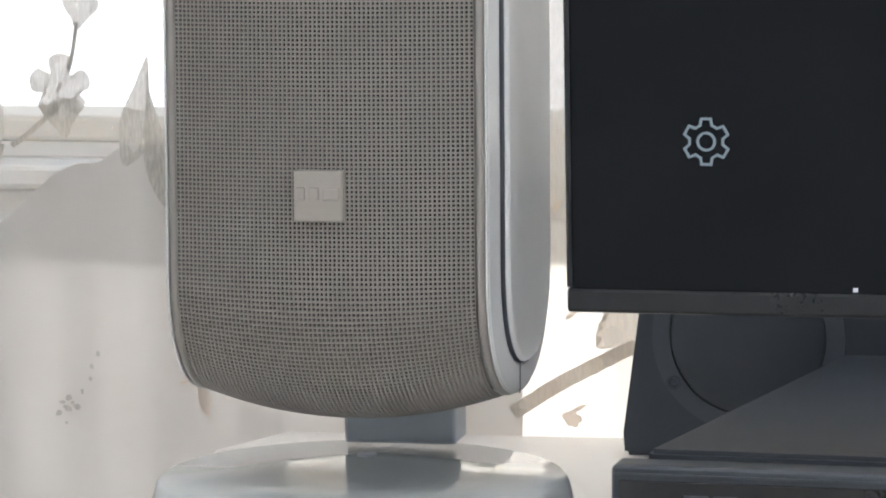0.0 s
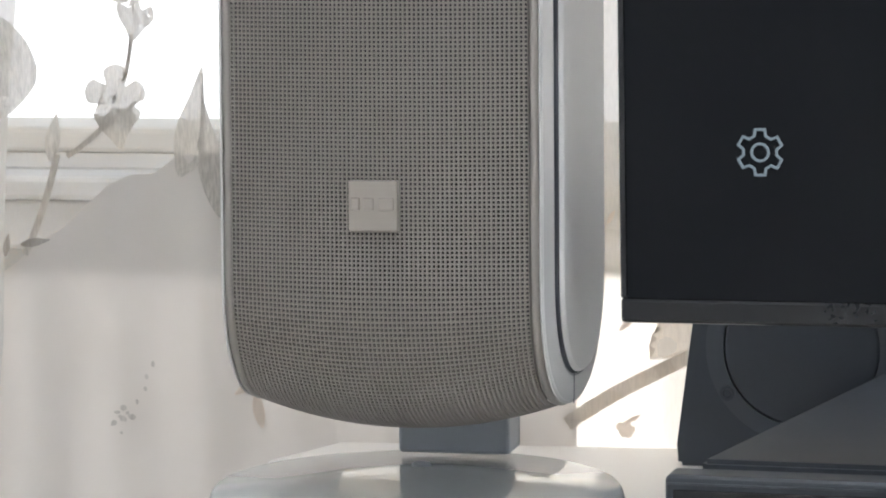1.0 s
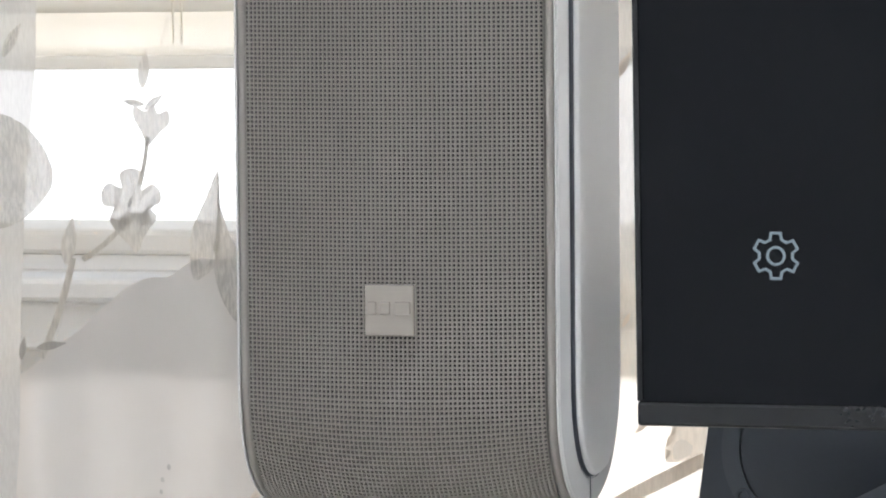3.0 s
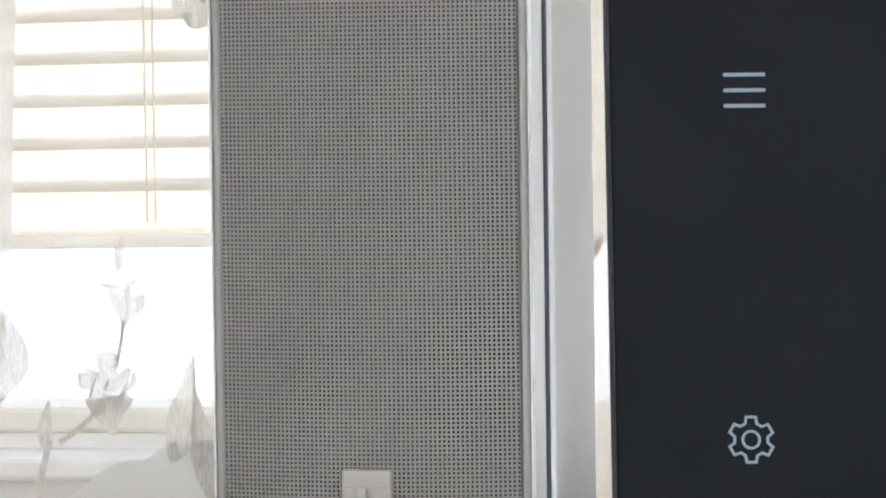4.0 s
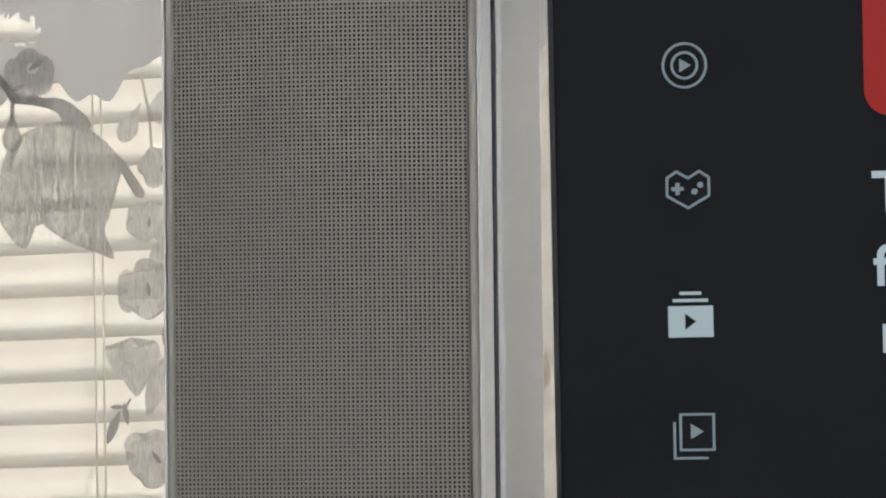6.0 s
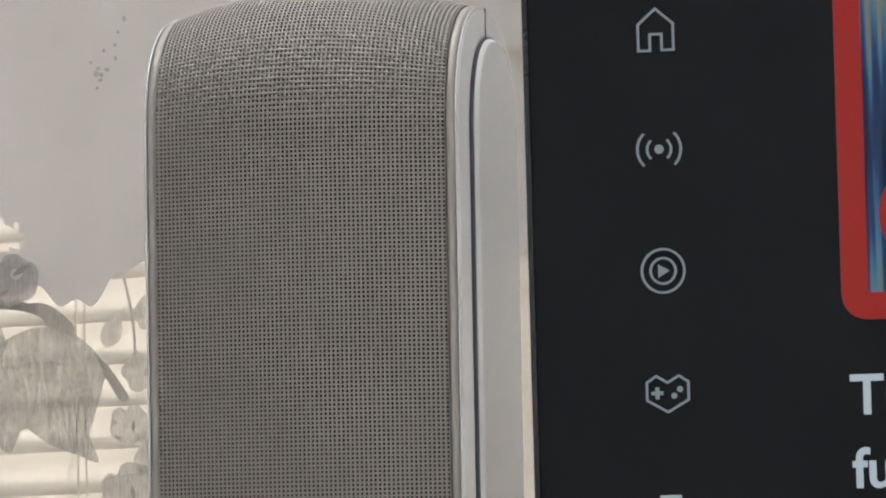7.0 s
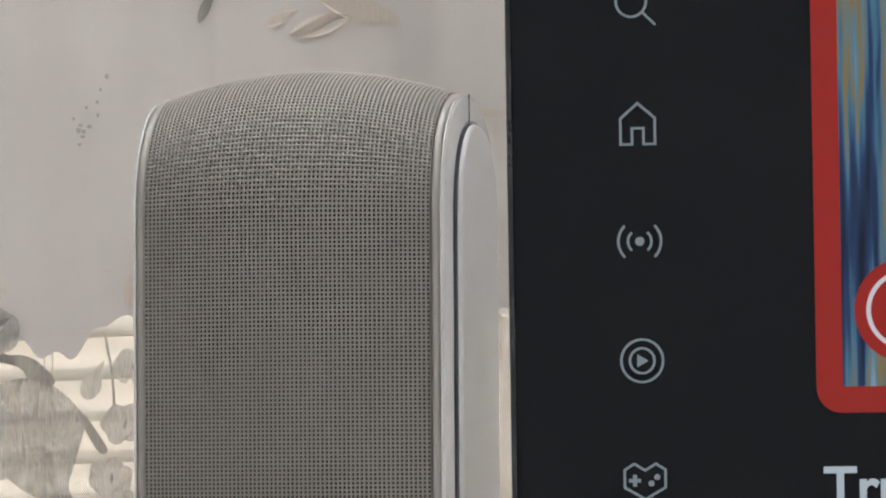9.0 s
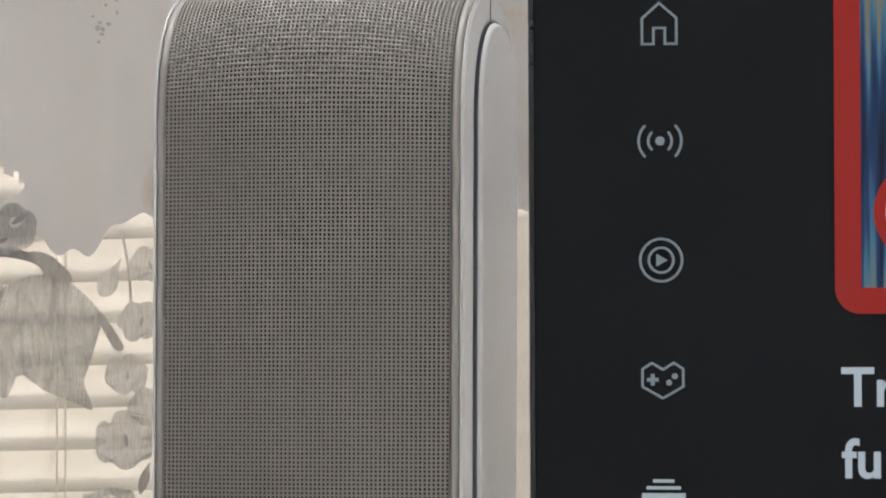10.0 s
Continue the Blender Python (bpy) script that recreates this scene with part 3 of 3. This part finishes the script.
ring = part("driver_rim", stroke_bm(arc(0, 0, RR, 0, 354, 59), 0.0068, 0.0014, True), RIMDARK, bass, "dark grey driver rim")
ring.location = (RX, -0.0012, RZ)
cone = part("cone", lathe_bm([(0.0302, 0.0012), (0.0290, 0.0022), (0.018, 0.0014), (0.012, 0.0030), (0.0005, 0.0036)], 48), CABINET, bass, "smooth dark driver cone", True)
cone.matrix_basis = pose(RX, 0.0010, RZ, 90, 0, 0)
for k in (38, 128, 212, 322):
    sc = part("screw", lathe_bm([(0.0030, 0.0), (0.0030, 0.0012), (0.0019, 0.0012), (0.0014, 0.0004)], 18), CABINET, bass, "small round screw head")
    sc.matrix_basis = pose(RX + RR * math.cos(radians(k)), -0.0012, RZ + RR * math.sin(radians(k)), 90, 0, 0)
part("stand_neck", box_bm(0.30, 0.42, 0.020, 0.050, -0.045, 0.10, 0.004), BLACK, tv, "black stand neck")
part("stand_foot", box_bm(0.26, 0.46, 0.0, 0.090, -0.0500, -0.044, 0.002), BLACK, tv, "black stand foot")

# ---- the curtain ----
CY = 0.232
curtain = thing("voile_curtain", (0, CY, 0), "white voile curtain with woven grey flowers and leaves", "curtain")


def fold(x, z=0.0):
    return 0.0028 * math.sin(x * 74 + 0.6) + 0.0016 * math.sin(x * 173 + z * 2.0) + 0.0012 * math.sin(z * 9 + x * 31)


def sheet(name, x0, x1, z0, z1, mat, lift=0.0, label="", step=0.006, edge=None):
    """Cloth between two heights, hanging in soft folds; edge(x) lowers or lifts its lower rim, lift brings it forward."""
    nx, nz = int((x1 - x0) / step), max(2, int((z1 - z0) / 0.02))
    vs, fs = [], []
    for j in range(nz + 1):
        for i in range(nx + 1):
            x = x0 + (x1 - x0) * i / nx
            lo = z0 + (edge(x) if edge else 0)
            z = lo + (z1 - lo) * j / nz
            vs.append((x, fold(x, z) - lift, z))
    for j in range(nz):
        for i in range(nx):
            a = j * (nx + 1) + i
            fs.append((a, a + 1, a + nx + 2, a + nx + 1))
    return raw(name, vs, fs, mat, curtain, label, True)


sheet("voile", -0.75, 0.75, -0.66, 1.38, SHEER, 0.0, "thin see-through voile")


def hung(x, z):
    """A place on the flat pattern, carried to where the sagging cloth hangs."""
    return -0.003 + 0.9697 * x - 0.0029 * z + 0.0062 * z * z, 0.0199 + 0.0074 * x + 0.9652 * z + 0.0321 * z * z


def motif(name, outline, x, z, size, turn, mat, lift=0.0012, label="", sx=1.0):
    """A woven figure: a unit outline, smoothed, sized, turned and laid on the folds."""
    (x, z), size = hung(x, z), 0.97 * size
    pts = [Vector(p) for p in outline]
    n, smooth = len(pts), []
    for i in range(n):
        p0, p1, p2, p3 = pts[i - 1], pts[i], pts[(i + 1) % n], pts[(i + 2) % n]
        for k in range(6):
            t = k / 6
            smooth.append(0.5 * ((2 * p1) + (p2 - p0) * t + (2 * p0 - 5 * p1 + 4 * p2 - p3) * t * t + (3 * p1 - p0 - 3 * p2 + p3) * t ** 3))
    c, s = math.cos(radians(turn)), math.sin(radians(turn))
    bm = bmesh.new()
    ring = []
    for p in smooth:
        px, pz = p.x * sx * size + random.uniform(-0.00015, 0.00015), p.y * size
        wx, wz = x + px * c - pz * s, z + px * s + pz * c
        ring.append(bm.verts.new((wx, fold(wx, wz) - lift, wz)))
    f = bm.faces.new(ring)
    bmesh.ops.triangulate(bm, faces=[f], ngon_method="EAR_CLIP")
    return part(name, bm, mat, curtain, label)


def petals(n, deep=0.25, wob=0.12, seed=1):
    r = random.Random(seed)
    size = [1 + r.uniform(-wob, wob) for k in range(n)]
    out = []
    for k in range(6 * n):
        a = 2 * math.pi * k / (6 * n)
        q = abs(math.cos(n * a / 2)) ** 0.45
        w = size[int(round(n * a / (2 * math.pi))) % n] * (1 - deep * 1.6 * (1 - q))
        out.append((w * math.cos(a), w * math.sin(a)))
    return out


FAN = [(-0.55, -0.6), (-0.42, -0.30), (-0.60, -0.18), (-0.36, 0.0), (-0.52, 0.14), (-0.26, 0.26), (-0.38, 0.45), (-0.10, 0.55), (-0.14, 0.80), (0.20, 0.90), (0.75, 0.95), (0.80, 0.1), (0.30, -0.45)]
LEAF = [(-1, 0), (-0.5, 0.26), (0.1, 0.30), (0.6, 0.16), (1, 0), (0.6, -0.12), (0.1, -0.26), (-0.5, -0.22)]
SPIRE = [(-1, 0.05), (-0.55, 0.24), (-0.1, 0.27), (0.3, 0.15), (1, 0), (0.35, -0.10), (0, -0.25), (-0.35, -0.16), (-0.6, -0.30)]
TULIP = [(0, -1), (0.45, -0.4), (0.95, 0.15), (0.8, 0.75), (0.35, 0.55), (0.1, 0.95), (-0.3, 0.6), (-0.85, 0.8), (-0.8, 0.2), (-0.4, -0.4)]
GREAT = [(-0.55, 0.86), (0.0, 1.0), (0.55, 0.80), (0.98, 0.36), (0.86, 0.10), (0.74, -0.35), (0.66, -0.60), (0.80, -0.98), (0.55, -0.92), (0.0, -0.72), (-0.38, -0.48), (-0.62, -0.84), (-0.98, -0.45), (-1.0, 0.1), (-0.86, 0.6)]

BAND = [(-1, 0.10), (-0.6, 0.34), (-0.1, 0.38), (0.35, 0.26), (0.8, 0.10), (1, -0.14), (0.75, -0.34), (0.3, -0.30), (0.0, -0.36), (-0.35, -0.16), (-0.8, -0.10)]
DROP = [(0, 1), (0.16, 0.45), (0.46, -0.15), (0.44, -0.65), (0.1, -1), (-0.28, -0.85), (-0.46, -0.40), (-0.34, 0.10), (-0.10, 0.55)]


def strand(x0, z0, x1, z1, w, mat, bend=0.0, label=""):
    """A stalk between two places, a little bent."""
    (x0, z0), (x1, z1) = hung(x0, z0), hung(x1, z1)
    mx, mz = (x0 + x1) / 2 - (z1 - z0) * bend, (z0 + z1) / 2 + (x1 - x0) * bend
    pts = [((1 - t) ** 2 * x0 + 2 * t * (1 - t) * mx + t * t * x1, (1 - t) ** 2 * z0 + 2 * t * (1 - t) * mz + t * t * z1) for t in [k / 8 for k in range(9)]]
    bm = stroke_bm(pts, w, 0.0002)
    for v in bm.verts:
        v.co.y += fold(v.co.x, v.co.z) - 0.0016
    return part("stalk", bm, mat, curtain, label)


# dense zones of the weave, with frayed lower or upper rims
def rim_top(x):
    return 0.0035 * math.sin(x * 150) + 0.0025 * math.sin(x * 410 + 1) - 0.0105 * min(1, max(0, (-0.112 - x) / 0.012))


nx, nz, vs, fs = 320, 120, [], []
for i in range(nx + 1):
    x = -0.34 + 0.68 * i / nx
    lo = 0.4465 + rim_top(x)
    for j in range(nz + 1):
        z = lo + (0.76 - lo) * j / nz
        vs.append((x, fold(x, z) - 0.0010, z))
for i in range(nx):
    for j in range(nz):
        a = i * (nz + 1) + j
        x, z = vs[a][0], vs[a][2]
        if abs(x + 0.170) + 0.001 * math.sin(z * 900) < 0.0100 and abs(z - 0.4595) < 0.0050 + 0.001 * math.sin(x * 700):
            continue
        fs.append((a, a + nz + 1, a + nz + 2, a + 1))
raw("dense_band", vs, fs, DENSE, curtain, "dense cream weave", True)


def rim_low(x):
    return float(np.interp(x, (-0.20, -0.180, -0.164, -0.157, -0.140, -0.130, -0.123, -0.06), (-0.034, -0.019, -0.006, 0.002, 0.006, 0.011, 0.0145, 0.0145))) + 0.0008 * math.sin(x * 330)


def low_band(x0, x1, drop, mat, label, foot=-0.66):
    nx, vs, fs = int((x1 - x0) / 0.0021), [], []
    for i in range(nx + 1):
        x = x0 + (x1 - x0) * i / nx
        top = 0.0995 + rim_low(x) - drop
        for j in range(12):
            z = foot + (top - foot) * j / 11
            vs.append((x, fold(x, z) - 0.0010, z))
    for i in range(nx):
        for j in range(11):
            fs.append((i * 12 + j, i * 12 + 12 + j, i * 12 + 13 + j, i * 12 + 1 + j))
    raw("dense_band", vs, fs, mat, curtain, label, True)


# lower weave cut into shaded and sunlit pieces along the shadow's edge
low_band(-0.75, -0.066, 0.0, DENSE_SHADED, "dense cream weave")
low_band(-0.066, 0.031, 0.068, DENSE_SHADED, "dense cream weave")
low_band(-0.066, 0.031, 0.012, WEAVE_SUNLIT, "weave with sunlight put into its cloth", 0.0461)
low_band(0.031, 0.75, 0.012, WEAVE_SUNLIT, "weave with sunlight put into its cloth")

# strip in the brightened voile, so that it glows beside the loudspeaker
sheet("doubled_strip", 0.0330, 0.3400, 0.0850, 0.4480, HEM_LIT, 0.0014, "doubled voile in a brightened copy", 0.003)
sheet("pleat", 0.0060, 0.0180, 0.455, 0.76, DENSE, 0.0032, "narrow pleat in the cream weave", 0.0015)

# the second layer along the curtain's edge
vs, fs = [], []
for j in range(41):
    z = -0.66 + 2.0 * j / 40
    e = -0.2025 + 0.066 * max(0, z) - 0.25 * max(0, z - 0.36) + 0.0012 * math.sin(z * 40)
    for i in range(25):
        x = -0.75 + (e + 0.75) * i / 24
        vs.append((x, -0.012 + 0.003 * math.sin(x * 55 + z), z))
for j in range(40):
    for i in range(24):
        a = j * 25 + i
        fs.append((a, a + 1, a + 26, a + 25))
raw("edge_fold", vs, fs, SHEER_HEM, curtain, "doubled voile at the curtain's edge", True)

# shadow of a bough on the sunlit side, laid on as cloth; tan marks
strand(0.0310, -0.0135, 0.0815, 0.0148, 0.0058, BOUGH_SHADE, 0.05, "soft bough shadow made as a tan cloth strip")
motif("leaf", FAN, 0.0740, 0.0225, 0.0140, 0, BOUGH_SHADE, 0.0018, "fringed leaf shadow made as tan cloth")
motif("flower", petals(5, 0.20, 0.2, 44), 0.0557, -0.0155, 0.0040, 10, MOTIF_TAN, 0.0020, "small ochre woven flower")
motif("leaf", LEAF, 0.0590, -0.0105, 0.0034, 28, MOTIF_TAN, 0.0020)
motif("leaf", LEAF, -0.0965, -0.0080, 0.0085, 100, MOTIF_TAN, 0.0020)

# upper spray: large leaf, stalks, flowers
motif("leaf", GREAT, -0.1500, 0.3865, 0.0285, 0, MOTIF, 0.0016, "large grey woven leaf", 0.95)
motif("leaf", [(-1, 0.16), (0, 0.24), (1, 0.2), (0.95, -0.2), (0, -0.22), (-0.9, -0.12)], -0.1210, 0.3910, 0.0088, -58, MOTIF_DARK, 0.0024)
motif("flower", petals(5, 0.16, 0.14, 31), -0.1632, 0.4340, 0.0118, 25, MOTIF_MID, 0.0020, "grey woven flower")
motif("flower_eye", LEAF, -0.1602, 0.4374, 0.0040, 32, MOTIF_DARK, 0.0034)
motif("flower_eye", LEAF, -0.1679, 0.4283, 0.0034, 24, MOTIF_DARK, 0.0034)
motif("leaf", BAND, -0.1480, 0.4178, 0.0115, -24, MOTIF_DARK, 0.0024, "dark curled woven leaf")
strand(-0.1775, 0.4330, -0.1708, 0.4236, 0.0032, MOTIF_DARK, 0.10)
strand(-0.1716, 0.4238, -0.1545, 0.4212, 0.0038, MOTIF_DARK, 0.08)
strand(-0.1711, 0.4238, -0.1713, 0.4160, 0.0016, MOTIF)
motif("bud", DROP, -0.1714, 0.4108, 0.0088, 0, MOTIF, 0.0022, "grey hanging woven bud")
motif("bud", DROP, -0.1205, 0.4135, 0.0092, -28, MOTIF_PALE, 0.0018, "pale hanging woven bud")
strand(-0.1165, 0.4330, -0.1122, 0.4000, 0.0010, MOTIF_PALE, 0.06)
for k, (fx, fz, fr) in enumerate(((-0.1085, 0.3950, 0.0092), (-0.1140, 0.3730, 0.0098), (-0.1145, 0.3460, 0.0120), (-0.1050, 0.4180, 0.0080), (-0.1030, 0.3600, 0.0100), (-0.1120, 0.2780, 0.0125))):
    motif("flower", petals(6, 0.26, 0.12, k + 3), fx, fz, fr, 17 * k, MOTIF_PALE, 0.0016 + 0.0002 * k, "pale woven flower")
    motif("flower_eye", LEAF, fx + 0.001, fz, fr * 0.25, 78 + 9 * k, MOTIF_DARK, 0.0034)
motif("flower", TULIP, -0.1205, 0.3150, 0.0125, 8, MOTIF_PALE, 0.0019, "pale woven flower")
motif("leaf", LEAF, -0.1290, 0.2905, 0.0075, 66, MOTIF_DARK, 0.0020)
motif("leaf", LEAF, -0.1235, 0.2960, 0.0048, 100, MOTIF_DARK, 0.0021)
motif("leaf", LEAF, -0.1270, 0.2985, 0.0035, 0, MOTIF_DARK, 0.0022)
strand(-0.1215, 0.3020, -0.1250, 0.2960, 0.0008, MOTIF_DARK)
motif("leaf", LEAF, -0.1100, 0.3080, 0.0140, 72, MOTIF_PALE, 0.0023)
motif("leaf", LEAF, -0.1060, 0.3300, 0.0070, 74, MOTIF_DARK, 0.0024)
motif("bud", LEAF, -0.1055, 0.4505, 0.0085, 82, MOTIF_TAN, 0.0018, "tan woven bud")

# lower spray: buds, stalk, flower, spires
motif("bud", LEAF, -0.1483, 0.1745, 0.0080, 84, MOTIF_PALE, 0.0016, "grey woven bud")
motif("leaf", LEAF, -0.1530, 0.1610, 0.0048, 168, MOTIF_PALE, 0.0017)
motif("leaf", LEAF, -0.1445, 0.1610, 0.0052, 38, MOTIF_PALE, 0.0017)
motif("flower", TULIP, -0.1462, 0.1520, 0.0085, -6, MOTIF_PALE, 0.0018, "grey woven tulip")
strand(-0.1475, 0.1470, -0.1510, 0.1270, 0.0016, MOTIF_PALE, 0.05)
motif("flower", petals(5, 0.30, 0.14, 21), -0.1540, 0.1200, 0.0135, 20, MOTIF_PALE, 0.0019, "grey woven flower")
motif("flower_eye", LEAF, -0.1545, 0.1205, 0.0026, 70, MOTIF_DARK, 0.0034)
motif("flower", TULIP, -0.1545, 0.1080, 0.0090, 12, MOTIF_PALE, 0.0015)
motif("bud", LEAF, -0.1810, 0.1040, 0.0100, 82, MOTIF_PALE, 0.0017, "grey woven bud")
strand(-0.1800, 0.0970, -0.1930, 0.0560, 0.0026, MOTIF_PALE, 0.06)
strand(-0.1560, 0.1130, -0.1760, 0.0960, 0.0022, MOTIF_PALE, 0.08)
motif("leaf", SPIRE, -0.1215, 0.1110, 0.0235, 78, MOTIF_PALE, 0.0018, "tall pointed woven leaf")
motif("leaf", SPIRE, -0.1125, 0.0960, 0.0250, 100, MOTIF_PALE, 0.0020)
motif("leaf", [(-0.9, -0.7), (0.2, -1.0), (1.0, -0.3), (0.8, 0.55), (0.1, 1.0), (-0.9, 0.8)], -0.2080, 0.1350, 0.0235, 0, MOTIF_PALE, 0.0150, "large grey woven leaf")
motif("leaf", LEAF, -0.1890, 0.0610, 0.0060, 8, MOTIF_DARK, 0.0019)
motif("leaf", LEAF, -0.1970, 0.0620, 0.0050, 80, MOTIF_DARK, 0.0150)
motif("leaf", LEAF, -0.2050, 0.2100, 0.0150, 70, MOTIF_PALE, 0.0150)
motif("leaf", LEAF, -0.1990, 0.1880, 0.0080, 60, MOTIF_PALE, 0.0150)

# specks and washed strokes
rs = random.Random(5)
for cx, cz in ((-0.1545, -0.0110), (-0.1265, 0.5170)):
    for k in range(8):
        motif("speck", petals(4, 0.1, 0.25, k), cx + rs.gauss(0, 0.0030), cz + rs.gauss(0, 0.0036), rs.uniform(0.0007, 0.0017), rs.uniform(40, 130), MOTIF_MID, 0.0020, "", 0.7)
    for k in range(4):
        motif("speck", petals(4, 0.1, 0.25, k + 9), cx + 0.0065 + 0.0018 * k + rs.gauss(0, 0.0006), cz + 0.0050 + 0.0052 * k, rs.uniform(0.0007, 0.0014), 10, MOTIF_MID, 0.0020, "", 0.6)
for x, z, s, a in ((-0.1010, 0.0010, 0.0060, 30), (-0.0067, 0.5625, 0.0180, -14), (-0.0230, 0.5565, 0.0150, 14), (-0.0400, 0.5600, 0.0080, 26), (0.0480, 0.5195, 0.0062, 0), (0.0500, 0.5135, 0.0030, 80),
                   (0.0495, 0.3108, 0.0085, 84), (0.0497, 0.1750, 0.0062, 62), (0.0517, 0.4358, 0.0030, 120), (0.0518, 0.4231, 0.0038, 95), (0.0560, 0.0280, 0.0040, 40), (0.0500, 0.0720, 0.0035, 60)):
    motif("wash", LEAF, x, z, s, a, MOTIF_TAN, 0.0020, "washed tan stroke")
for x, z, s, a in ((-0.0734, 0.5655, 0.0075, 66), (-0.0705, 0.5745, 0.0080, 84), (-0.0420, 0.5860, 0.0040, 10)):
    motif("stroke", LEAF, x, z, s, a, MOTIF_DARK, 0.0023)
